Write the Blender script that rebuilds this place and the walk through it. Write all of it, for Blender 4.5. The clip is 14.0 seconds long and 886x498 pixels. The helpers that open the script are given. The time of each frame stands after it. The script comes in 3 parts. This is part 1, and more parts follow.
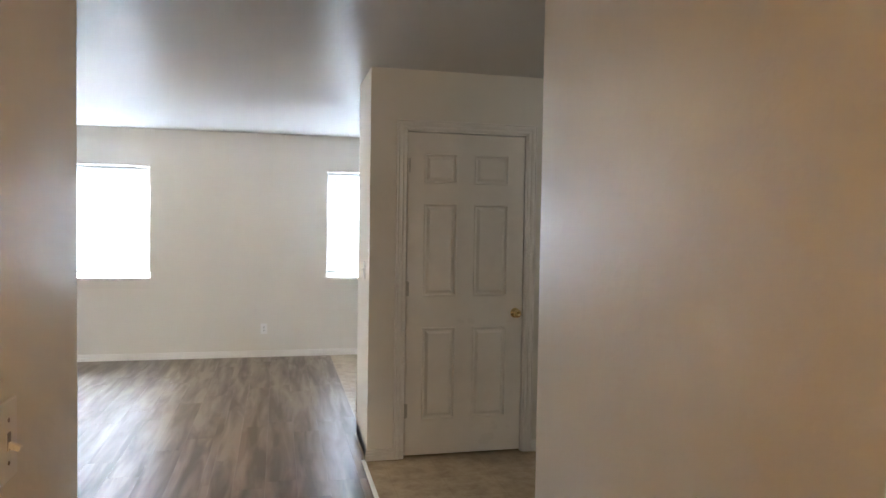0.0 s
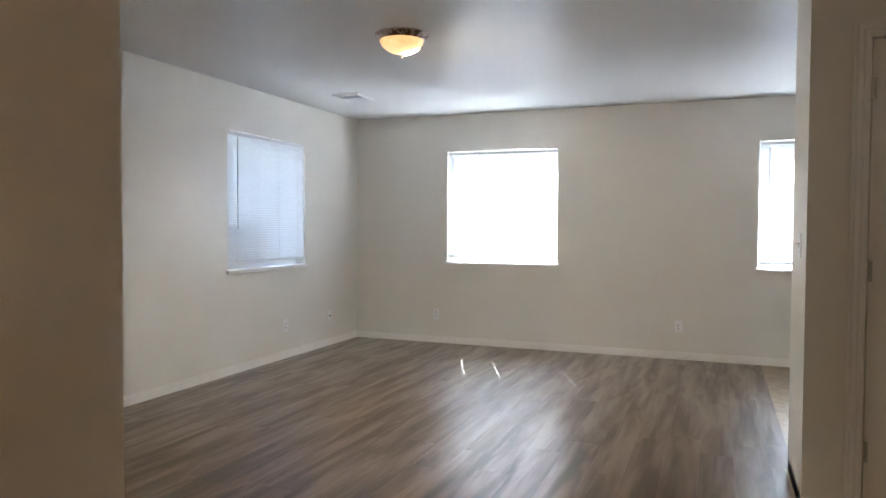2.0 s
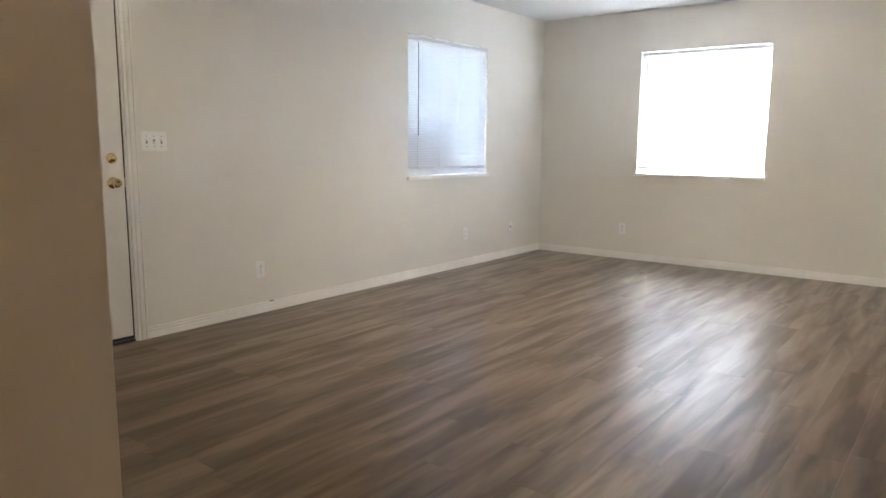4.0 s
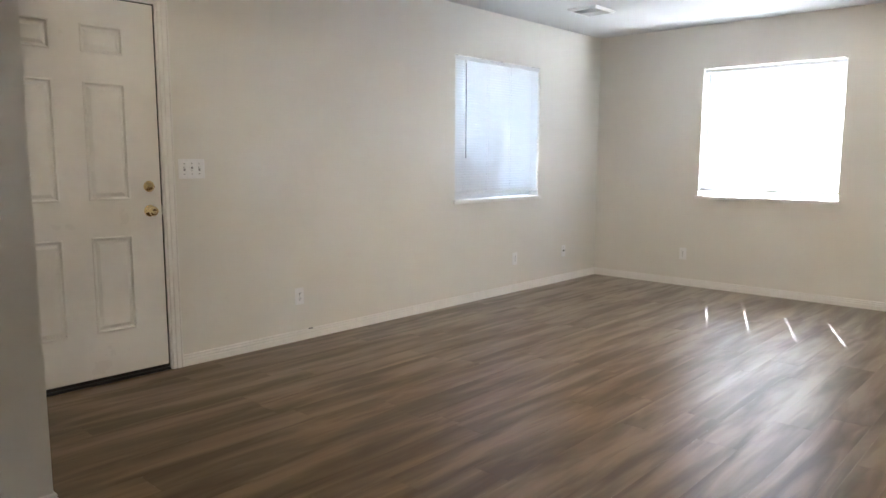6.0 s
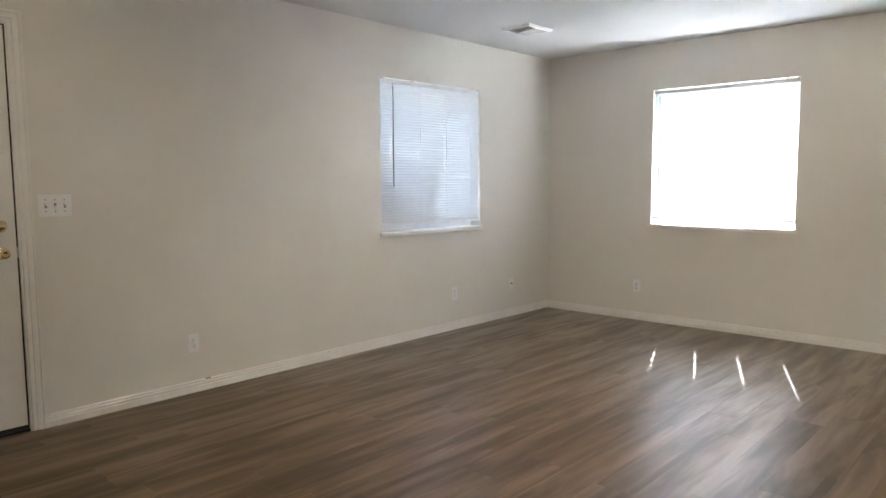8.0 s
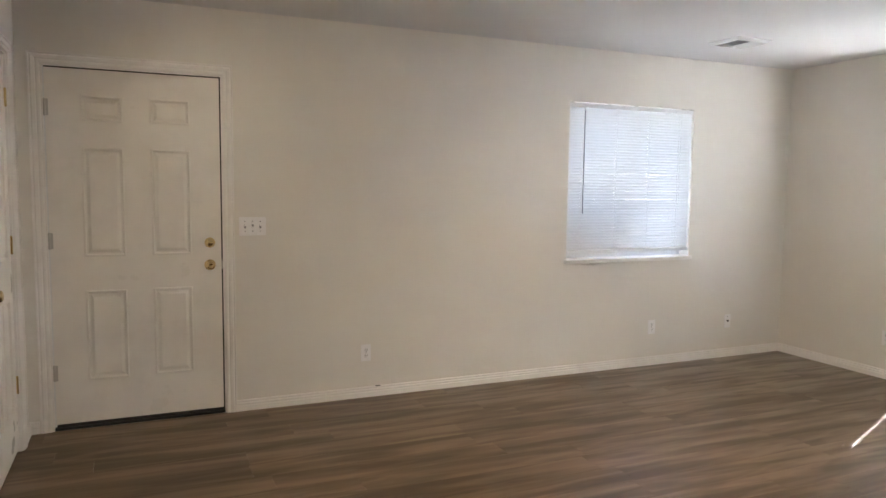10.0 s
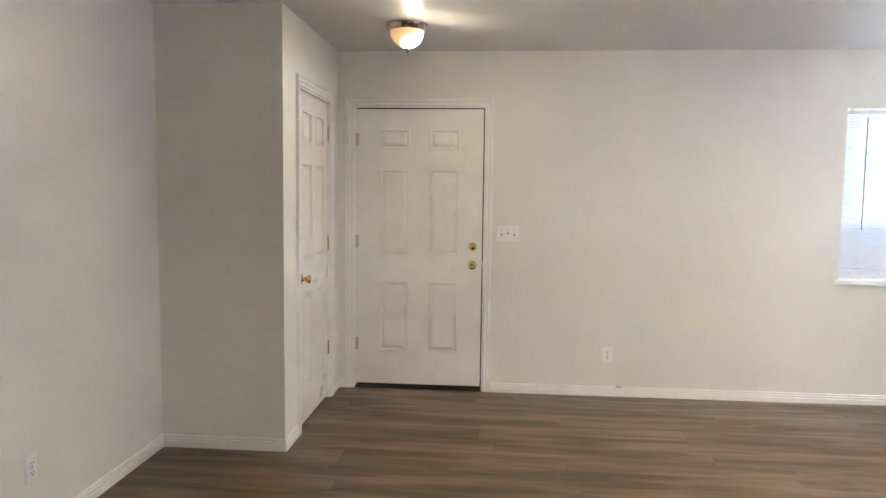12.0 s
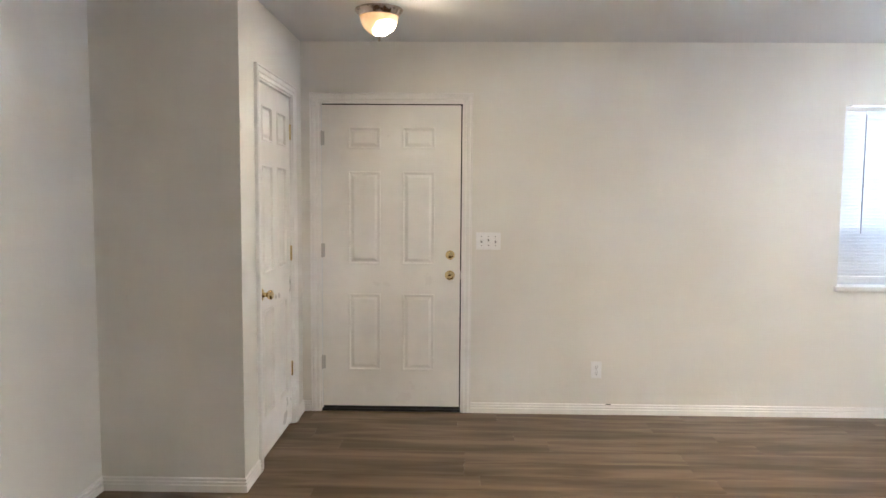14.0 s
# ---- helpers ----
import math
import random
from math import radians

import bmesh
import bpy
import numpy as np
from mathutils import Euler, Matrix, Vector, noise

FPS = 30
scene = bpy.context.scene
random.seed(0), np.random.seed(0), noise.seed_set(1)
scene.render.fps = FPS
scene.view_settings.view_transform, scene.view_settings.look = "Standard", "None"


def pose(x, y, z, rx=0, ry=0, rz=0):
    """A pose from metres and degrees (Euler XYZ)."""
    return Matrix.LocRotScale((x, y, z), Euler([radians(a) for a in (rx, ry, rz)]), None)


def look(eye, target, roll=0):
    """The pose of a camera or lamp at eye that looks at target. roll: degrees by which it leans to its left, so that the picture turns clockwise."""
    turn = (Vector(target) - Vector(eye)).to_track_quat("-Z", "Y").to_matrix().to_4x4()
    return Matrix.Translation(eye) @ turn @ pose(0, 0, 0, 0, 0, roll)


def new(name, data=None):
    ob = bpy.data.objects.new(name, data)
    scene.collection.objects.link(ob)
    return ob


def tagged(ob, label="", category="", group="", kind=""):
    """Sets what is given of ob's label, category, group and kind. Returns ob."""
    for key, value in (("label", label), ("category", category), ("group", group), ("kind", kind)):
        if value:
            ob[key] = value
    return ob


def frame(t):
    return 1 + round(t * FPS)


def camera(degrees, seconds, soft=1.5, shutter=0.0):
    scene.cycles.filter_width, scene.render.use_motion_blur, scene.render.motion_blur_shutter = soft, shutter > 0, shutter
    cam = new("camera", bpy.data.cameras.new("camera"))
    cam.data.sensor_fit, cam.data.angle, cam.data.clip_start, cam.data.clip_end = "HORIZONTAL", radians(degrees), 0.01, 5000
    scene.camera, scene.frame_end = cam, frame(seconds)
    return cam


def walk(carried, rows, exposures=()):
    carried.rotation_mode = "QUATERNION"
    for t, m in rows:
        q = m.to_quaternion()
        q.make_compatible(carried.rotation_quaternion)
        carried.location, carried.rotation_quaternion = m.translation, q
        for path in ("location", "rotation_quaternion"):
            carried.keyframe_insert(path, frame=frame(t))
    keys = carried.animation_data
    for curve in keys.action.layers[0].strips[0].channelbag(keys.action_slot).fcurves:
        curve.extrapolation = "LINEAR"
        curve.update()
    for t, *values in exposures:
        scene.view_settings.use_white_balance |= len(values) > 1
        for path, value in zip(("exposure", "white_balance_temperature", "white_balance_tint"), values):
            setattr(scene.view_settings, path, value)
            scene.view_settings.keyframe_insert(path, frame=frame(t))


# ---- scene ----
cam = camera(64.7, 14.0, soft=1.5)
PATH = [
    (0, (3.618, -7.932, 1.488), (4.079, -5.986, 1.419), 0.9),
    (0.5, (3.681, -7.583, 1.462), (3.726, -5.585, 1.403), 0.4),
    (1, (3.703, -7.339, 1.435), (3.408, -5.362, 1.380), 0.5),
    (1.5, (3.734, -7.175, 1.373), (3.216, -5.244, 1.324), 0.4),
    (2, (3.809, -7.038, 1.263), (3.080, -5.177, 1.198), 0.3),
    (2.5, (3.850, -6.947, 1.188), (2.959, -5.161, 1.050), 0.3),
    (3, (3.857, -6.914, 1.117), (2.865, -5.192, 0.891), 0.3),
    (3.5, (3.873, -6.880, 1.151), (2.761, -5.244, 0.854), 0.4),
    (4, (3.852, -6.803, 1.161), (2.652, -5.231, 0.863), 0.4),
    (4.2, (3.857, -6.783, 1.185), (2.632, -5.231, 0.886), 0.3),
    (6.3, (3.852, -6.516, 1.233), (2.502, -5.062, 0.980), 0.2),
    (6.5, (3.824, -6.478, 1.243), (2.481, -5.016, 0.997), 0.3),
    (7, (3.806, -6.301, 1.287), (2.469, -4.831, 1.059), 0.2),
    (7.2, (3.818, -6.260, 1.274), (2.497, -4.772, 1.070), -0.2),
    (9.5, (4.313, -5.161, 1.366), (2.676, -4.024, 1.202), 0.0),
    (10, (4.439, -5.188, 1.426), (2.612, -4.395, 1.246), 0.7),
    (10.5, (4.618, -4.990, 1.435), (2.651, -4.668, 1.265), 0.8),
    (11, (4.739, -4.798, 1.479), (2.747, -4.793, 1.298), 0.7),
    (11.5, (4.914, -4.710, 1.470), (2.923, -4.793, 1.299), 0.8),
    (12, (5.045, -4.623, 1.467), (3.058, -4.778, 1.301), 0.7),
    (12.5, (5.124, -4.573, 1.500), (3.141, -4.757, 1.319), 0.7),
    (13, (4.965, -4.612, 1.473), (2.981, -4.796, 1.299), 0.5),
    (13.5, (4.802, -4.688, 1.465), (2.813, -4.824, 1.306), 0.5),
    (14, (4.628, -4.759, 1.471), (2.635, -4.798, 1.314), 0.4),
]
EXPOSURES = [
    (0, 5.1, 5350, 7.5), (0.5, 5.0, 5350, 7.5), (1, 4.8, 5400, 7.5), (1.5, 4.6, 5450, 8), (2, 4.5, 5500, 8), (2.5, 4.55, 5550, 8), (3, 4.75, 5650, 8),
    (3.5, 4.85, 5700, 8), (4.2, 4.9, 5700, 8), (6.3, 4.85, 5700, 8), (7.2, 4.8, 5700, 8), (9.3, 4.25, 6150, 9.5), (9.6, 4.3, 6150, 10),
    (10, 4.75, 6100, 11.5), (10.5, 5.05, 6000, 12), (11, 5.4, 5700, 10), (11.5, 5.45, 5650, 9.5), (14, 5.45, 5600, 9)]
walk(cam, [(t, look(*p)) for t, *p in PATH], EXPOSURES)

# plan and tuning constants
H = 2.455
XE, XV, XD, XH = 5.432, 4.160, 4.205, 4.265
SHADE_OVERHANG = 0.8
SKY, SUN, LAMP, LAMP_SMALL, HALL, KITCHEN_FILL = 0.05, 4.4, 44.0, 12.0, 0.8, 0.2
TILT = (62.0, 62.0, 60.0)
SLAT_GLOW = 0.075
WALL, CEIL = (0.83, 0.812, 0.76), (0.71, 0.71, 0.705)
TRIM, DOOR = (0.90, 0.885, 0.86), (0.86, 0.84, 0.80)
PLANK_DARK, PLANK_MID, PLANK_LIGHT = (0.074, 0.043, 0.018), (0.114, 0.068, 0.030), (0.174, 0.112, 0.054)
PLANK_ROUGH = 0.34
CEIL_GLOSS, FLOOR_GLOSS, FLOOR_GRAZE = 0.19, 0.012, 1.1

# world, sun and lights
SUN_EL, SUN_AZ = radians(47.1), math.atan2(0.925, -0.379)
world = bpy.data.worlds.new("sky")
scene.world = world
world.use_nodes = True
wn = world.node_tree
sky = wn.nodes.new("ShaderNodeTexSky")
sky.sky_type, sky.sun_disc = "NISHITA", False
sky.sun_elevation, sky.sun_rotation = SUN_EL, math.pi / 2 - SUN_AZ
wn.links.new(sky.outputs["Color"], wn.nodes["Background"].inputs["Color"])
wn.nodes["Background"].inputs["Strength"].default_value = SKY
sun = new("sun", bpy.data.lights.new("sun", "SUN"))
sun.data.energy, sun.data.angle, sun.data.color = SUN, radians(0.53), (1.0, 0.97, 0.92)
toward = Vector((math.cos(SUN_AZ) * math.cos(SUN_EL), math.sin(SUN_AZ) * math.cos(SUN_EL), math.sin(SUN_EL)))
sun.matrix_world = look(toward * 20, (0, 0, 0))

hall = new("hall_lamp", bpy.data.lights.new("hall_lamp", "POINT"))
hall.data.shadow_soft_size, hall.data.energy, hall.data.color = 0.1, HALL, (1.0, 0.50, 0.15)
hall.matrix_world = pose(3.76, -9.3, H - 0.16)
# unseen fill light added to brighten the pantry door, no fixture here
kitchen = new("kitchen_fill", bpy.data.lights.new("kitchen_fill", "POINT"))
kitchen.data.shadow_soft_size, kitchen.data.energy, kitchen.data.color = 0.14, KITCHEN_FILL, (1.0, 0.84, 0.64)
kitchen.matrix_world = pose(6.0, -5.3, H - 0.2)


# ---------------------------------------------------------------- materials
def node(nt, kind, **values):
    n = nt.nodes.new(kind)
    for key, value in values.items():
        n.inputs[key.replace("_", " ")].default_value = value
    return n


def material(name, colour, rough=0.5, metal=0.0):
    m = bpy.data.materials.new(name)
    m.use_nodes = True
    b = m.node_tree.nodes["Principled BSDF"]
    b.inputs["Base Color"].default_value = (*colour, 1)
    b.inputs["Roughness"].default_value = rough
    b.inputs["Metallic"].default_value = metal
    return m, m.node_tree, b


def coords(nt, scale=(1, 1, 1), space="Object"):
    tc = nt.nodes.new("ShaderNodeTexCoord")
    mp = nt.nodes.new("ShaderNodeMapping")
    mp.inputs["Scale"].default_value = scale
    nt.links.new(tc.outputs[space], mp.inputs["Vector"])
    return mp.outputs["Vector"]


def noise_tex(nt, vec, scale, detail=3.0, rough=0.5, warp=0.0):
    n = node(nt, "ShaderNodeTexNoise", Scale=scale, Detail=detail, Roughness=rough, Distortion=warp)
    nt.links.new(vec, n.inputs["Vector"])
    return n.outputs["Fac"]


def ramp(nt, fac, stops):
    r = nt.nodes.new("ShaderNodeValToRGB")
    els = r.color_ramp.elements
    while len(els) < len(stops):
        els.new(0.5)
    for el, (pos, col) in zip(els, stops):
        el.position, el.color = pos, (*col, 1) if len(col) == 3 else col
    nt.links.new(fac, r.inputs["Fac"])
    return r.outputs["Color"]


def bump(nt, b, height, strength, distance, under=None):
    bp = node(nt, "ShaderNodeBump", Strength=strength, Distance=distance)
    nt.links.new(height, bp.inputs["Height"])
    if under is not None:
        nt.links.new(under, bp.inputs["Normal"])
    nt.links.new(bp.outputs["Normal"], b.inputs["Normal"])
    return bp.outputs["Normal"]


def grey(v):
    return (v, v, v)


def sheen(nt, b, share, rough, normal, graze=0.0):
    """A share of blurred mirror reflection over a matt base, more at grazing angles."""
    b.inputs["Specular IOR Level"].default_value = 0.0
    g = node(nt, "ShaderNodeBsdfGlossy", Roughness=rough)
    g.inputs["Color"].default_value = (1, 1, 1, 1)
    nt.links.new(normal, g.inputs["Normal"])
    mx = nt.nodes.new("ShaderNodeMixShader")
    mx.inputs["Fac"].default_value = share
    if graze:
        fr = node(nt, "ShaderNodeFresnel", IOR=1.4)
        sc = node(nt, "ShaderNodeMath")
        sc.operation = "MULTIPLY_ADD"
        sc.inputs[1].default_value, sc.inputs[2].default_value = graze, share
        nt.links.new(fr.outputs["Fac"], sc.inputs[0])
        nt.links.new(sc.outputs["Value"], mx.inputs["Fac"])
    nt.links.new(b.outputs["BSDF"], mx.inputs[1])
    nt.links.new(g.outputs["BSDF"], mx.inputs[2])
    nt.links.new(mx.outputs["Shader"], nt.nodes["Material Output"].inputs["Surface"])
    return mx


def textured_paint(name, colour, rough, relief, spec=0.5, gloss=0.0):
    """Satin paint over knock-down plaster: flattened blobs, faint stains."""
    m, nt, b = material(name, colour, rough)
    v = coords(nt, space="Object")
    stain = noise_tex(nt, v, 0.9, 4)
    lo = tuple(c * 0.94 for c in colour)
    fine = noise_tex(nt, v, 30, 3, 0.55)
    base = ramp(nt, stain, [(0.0, lo), (1.0, colour)])
    nt.links.new(base, b.inputs["Base Color"])
    blobs = ramp(nt, fine, [(0.47, grey(0)), (0.60, grey(1))])
    n1 = bump(nt, b, blobs, relief, 0.0016)
    grain = noise_tex(nt, v, 260, 2)
    n2 = bump(nt, b, grain, 0.12, 0.0006, n1)
    rr = ramp(nt, stain, [(0.0, grey(rough + 0.05)), (1.0, grey(rough - 0.05))])
    nt.links.new(rr, b.inputs["Roughness"])
    b.inputs["Specular IOR Level"].default_value = spec
    if gloss:
        sheen(nt, b, 0.015, rough, n2, gloss)
    return m


def gloss_paint(name, colour, rough=0.34):
    """Smooth trim paint with faint brush waviness and handling marks."""
    m, nt, b = material(name, colour, rough)
    v = coords(nt, (1, 1, 1))
    marks = noise_tex(nt, v, 3.0, 5, 0.6)
    nt.links.new(ramp(nt, marks, [(0.28, tuple(c * 0.92 for c in colour)), (0.55, colour)]), b.inputs["Base Color"])
    nt.links.new(ramp(nt, marks, [(0.3, grey(rough + 0.08)), (0.7, grey(rough - 0.04))]), b.inputs["Roughness"])
    bump(nt, b, noise_tex(nt, v, 55, 3), 0.08, 0.001)
    return m


def plank_wood():
    """Grey-brown vinyl plank with long soft grain, a different cut on every board."""
    m, nt, b = material("plank", (0.16, 0.12, 0.09), 0.36)
    tc = nt.nodes.new("ShaderNodeTexCoord")
    info = nt.nodes.new("ShaderNodeObjectInfo")
    shift = node(nt, "ShaderNodeVectorMath")
    shift.operation = "MULTIPLY_ADD"
    comb = nt.nodes.new("ShaderNodeCombineXYZ")
    for axis in "XYZ":
        nt.links.new(info.outputs["Random"], comb.inputs[axis])
    shift.inputs[1].default_value = (37, 53, 11)
    nt.links.new(comb.outputs["Vector"], shift.inputs[0])
    nt.links.new(tc.outputs["Object"], shift.inputs[2])
    mp = node(nt, "ShaderNodeMapping", Scale=(11, 1.3, 1))
    nt.links.new(shift.outputs["Vector"], mp.inputs["Vector"])
    broad = noise_tex(nt, mp.outputs["Vector"], 1.0, 3, 0.5, 0.7)
    mp2 = node(nt, "ShaderNodeMapping", Scale=(70, 2.5, 1))
    nt.links.new(shift.outputs["Vector"], mp2.inputs["Vector"])
    grain = noise_tex(nt, mp2.outputs["Vector"], 1.0, 4, 0.6)
    mp3 = node(nt, "ShaderNodeMapping", Scale=(9, 2.6, 1))
    nt.links.new(shift.outputs["Vector"], mp3.inputs["Vector"])
    knots = noise_tex(nt, mp3.outputs["Vector"], 1.3, 2, 0.4)
    pos = nt.nodes.new("ShaderNodeNewGeometry")
    mp4 = node(nt, "ShaderNodeMapping", Scale=(7, 0.8, 1))
    nt.links.new(pos.outputs["Position"], mp4.inputs["Vector"])
    drift = noise_tex(nt, mp4.outputs["Vector"], 1.0, 3, 0.5, 0.5)
    both = node(nt, "ShaderNodeMath")
    both.operation = "MULTIPLY_ADD"
    both.inputs[1].default_value = 0.55
    half = node(nt, "ShaderNodeMath")
    half.operation = "MULTIPLY"
    half.inputs[1].default_value = 0.45
    nt.links.new(drift, half.inputs[0])
    nt.links.new(broad, both.inputs[0])
    nt.links.new(half.outputs["Value"], both.inputs[2])
    tone = ramp(nt, both.outputs["Value"], [(0.40, PLANK_DARK), (0.5, PLANK_MID), (0.61, PLANK_LIGHT)])
    mix = nt.nodes.new("ShaderNodeMixRGB")
    mix.blend_type = "MULTIPLY"
    mix.inputs["Fac"].default_value = 0.18
    nt.links.new(tone, mix.inputs["Color1"])
    nt.links.new(ramp(nt, grain, [(0.3, grey(0.72)), (0.6, grey(1.06))]), mix.inputs["Color2"])
    mix2 = nt.nodes.new("ShaderNodeMixRGB")
    mix2.blend_type = "MULTIPLY"
    mix2.inputs["Fac"].default_value = 0.45
    nt.links.new(mix.outputs["Color"], mix2.inputs["Color1"])
    nt.links.new(ramp(nt, knots, [(0.24, grey(0.62)), (0.36, grey(1.0))]), mix2.inputs["Color2"])
    mix3 = nt.nodes.new("ShaderNodeMixRGB")
    mix3.blend_type = "MULTIPLY"
    mix3.inputs["Fac"].default_value = 1.0
    nt.links.new(mix2.outputs["Color"], mix3.inputs["Color1"])
    nt.links.new(ramp(nt, info.outputs["Random"], [(0.0, (0.95, 0.945, 0.94)), (1.0, (1.05, 1.05, 1.05))]), mix3.inputs["Color2"])
    nt.links.new(mix3.outputs["Color"], b.inputs["Base Color"])
    nt.links.new(ramp(nt, grain, [(0.3, grey(PLANK_ROUGH + 0.07)), (0.7, grey(PLANK_ROUGH - 0.04))]), b.inputs["Roughness"])
    n1 = bump(nt, b, grain, 0.16, 0.0006)
    smear = noise_tex(nt, coords(nt), 2.2, 3)
    n2 = bump(nt, b, smear, 0.10, 0.004, n1)
    mx = sheen(nt, b, FLOOR_GLOSS, PLANK_ROUGH, n2, FLOOR_GRAZE)
    # the pale streaks are worn smoother than the dark ones
    wear = node(nt, "ShaderNodeMath")
    wear.operation = "MULTIPLY"
    nt.links.new(mx.inputs["Fac"].links[0].from_socket, wear.inputs[0])
    nt.links.new(ramp(nt, both.outputs["Value"], [(0.40, grey(0.7)), (0.60, grey(1.0))]), wear.inputs[1])
    nt.links.new(wear.outputs["Value"], mx.inputs["Fac"])
    return m


def vinyl_sheet():
    """Beige sheet vinyl printed with mottled stone tiles."""
    m, nt, b = material("vinyl", (0.5, 0.43, 0.33), 0.38)
    v = coords(nt)
    br = node(nt, "ShaderNodeTexBrick", Scale=1.0, Mortar_Size=0.004, Brick_Width=0.305, Row_Height=0.305)
    br.offset = 0.0
    br.inputs["Color1"].default_value = br.inputs["Color2"].default_value = (1, 1, 1, 1)
    br.inputs["Mortar"].default_value = (0.90, 0.89, 0.87, 1)
    nt.links.new(v, br.inputs["Vector"])
    mott = ramp(nt, noise_tex(nt, v, 9, 5, 0.65), [(0.3, (0.27, 0.20, 0.125)), (0.52, (0.40, 0.32, 0.215)), (0.7, (0.48, 0.40, 0.29))])
    mix = nt.nodes.new("ShaderNodeMixRGB")
    mix.blend_type, mix.inputs["Fac"].default_value = "MULTIPLY", 1.0
    nt.links.new(mott, mix.inputs["Color1"])
    nt.links.new(br.outputs["Color"], mix.inputs["Color2"])
    nt.links.new(mix.outputs["Color"], b.inputs["Base Color"])
    bump(nt, b, noise_tex(nt, v, 120, 3), 0.15, 0.001)
    return m


def oak(name, light, dark):
    """Honey-stained oak with vertical grain."""
    m, nt, b = material(name, light, 0.35)
    g = noise_tex(nt, coords(nt, (40, 40, 2.2)), 1.0, 5, 0.6)
    nt.links.new(ramp(nt, g, [(0.3, dark), (0.6, light)]), b.inputs["Base Color"])
    bump(nt, b, g, 0.2, 0.001)
    return m


def metal(name, colour, rough):
    m, nt, b = material(name, colour, rough, 1.0)
    s = noise_tex(nt, coords(nt), 30, 4)
    nt.links.new(ramp(nt, s, [(0.3, grey(rough * 0.75)), (0.7, grey(rough * 1.4))]), b.inputs["Roughness"])
    return m


def plastic(name, colour, rough=0.35):
    m, nt, b = material(name, colour, rough)
    s = noise_tex(nt, coords(nt), 40, 3)
    nt.links.new(ramp(nt, s, [(0.3, tuple(c * 0.95 for c in colour)), (0.6, colour)]), b.inputs["Base Color"])
    return m


def slat_vinyl():
    """Thin white slats that let part of the daylight glow through."""
    m, nt, b = material("slat", (0.82, 0.83, 0.84), 0.4)
    dust = ramp(nt, noise_tex(nt, coords(nt, (3, 40, 40)), 1.0, 3), [(0.3, (0.76, 0.77, 0.78)), (0.6, (0.84, 0.85, 0.86))])
    nt.links.new(dust, b.inputs["Base Color"])
    tr = node(nt, "ShaderNodeBsdfTranslucent")
    tr.inputs["Color"].default_value = (0.76, 0.82, 0.91, 1)
    mx = nt.nodes.new("ShaderNodeMixShader")
    mx.inputs["Fac"].default_value = SLAT_GLOW
    nt.links.new(b.outputs["BSDF"], mx.inputs[1])
    nt.links.new(tr.outputs["BSDF"], mx.inputs[2])
    nt.links.new(mx.outputs["Shader"], nt.nodes["Material Output"].inputs["Surface"])
    return m


def window_glass():
    m, nt, b = material("window_glass", (1, 1, 1), 0.0)
    b.inputs["Transmission Weight"].default_value = 1.0
    b.inputs["IOR"].default_value = 1.45
    return m


def bowl_glass(strength):
    """Cloudy alabaster glass that glows, most where the bulb sits behind it."""
    m, nt, b = material("alabaster", (0.9, 0.78, 0.6), 0.25)
    v = coords(nt)
    cloud = noise_tex(nt, v, 14, 4)
    nt.links.new(ramp(nt, cloud, [(0.3, (0.80, 0.62, 0.40)), (0.65, (0.95, 0.86, 0.70))]), b.inputs["Base Color"])
    far = node(nt, "ShaderNodeVectorMath")
    far.operation = "DISTANCE"
    far.inputs[1].default_value = (0.035, 0.042, -0.125)
    nt.links.new(v, far.inputs[0])
    add = node(nt, "ShaderNodeMath")
    add.operation = "MULTIPLY_ADD"
    add.inputs[1].default_value, add.inputs[2].default_value = 0.05, -0.025
    nt.links.new(cloud, add.inputs[0])
    tot = node(nt, "ShaderNodeMath")
    nt.links.new(far.outputs["Value"], tot.inputs[0])
    nt.links.new(add.outputs["Value"], tot.inputs[1])
    glow = ramp(nt, tot.outputs["Value"], [(0.042, (1.0, 0.82, 0.57)), (0.057, (0.30, 0.20, 0.10)), (0.072, (0.0022, 0.0012, 0.00045)), (0.135, (0.0012, 0.0006, 0.0002))])
    nt.links.new(glow, b.inputs["Emission Color"])
    b.inputs["Emission Strength"].default_value = strength
    return m


def rough_ground():
    m, nt, b = material("ground", (0.3, 0.26, 0.2), 0.9)
    v = coords(nt)
    nt.links.new(ramp(nt, noise_tex(nt, v, 6, 6, 0.7), [(0.3, (0.08, 0.07, 0.055)), (0.7, (0.16, 0.14, 0.11))]), b.inputs["Base Color"])
    bump(nt, b, noise_tex(nt, v, 40, 4), 0.6, 0.02)
    return m


M_WALL = textured_paint("wall_paint", WALL, 0.35, 0.17, 0.55)
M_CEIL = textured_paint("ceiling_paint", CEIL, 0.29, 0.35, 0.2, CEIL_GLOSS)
M_TRIM = gloss_paint("trim_paint", TRIM)
M_DOOR = gloss_paint("door_paint", DOOR, 0.30)
M_PLANK = plank_wood()
M_VINYL = vinyl_sheet()
M_OAK = oak("oak", (0.42, 0.19, 0.06), (0.25, 0.095, 0.028))
M_TOP = plastic("laminate", (0.62, 0.61, 0.60), 0.3)
M_BRASS = metal("brass", (0.74, 0.59, 0.32), 0.08)
M_NICKEL = metal("brushed_nickel", (0.42, 0.36, 0.31), 0.24)
M_STEEL = metal("steel", (0.55, 0.54, 0.52), 0.35)
M_WHITE = plastic("white_plastic", (0.92, 0.92, 0.92))
M_VWHITE = plastic("white_vinyl", (0.82, 0.83, 0.84), 0.3)
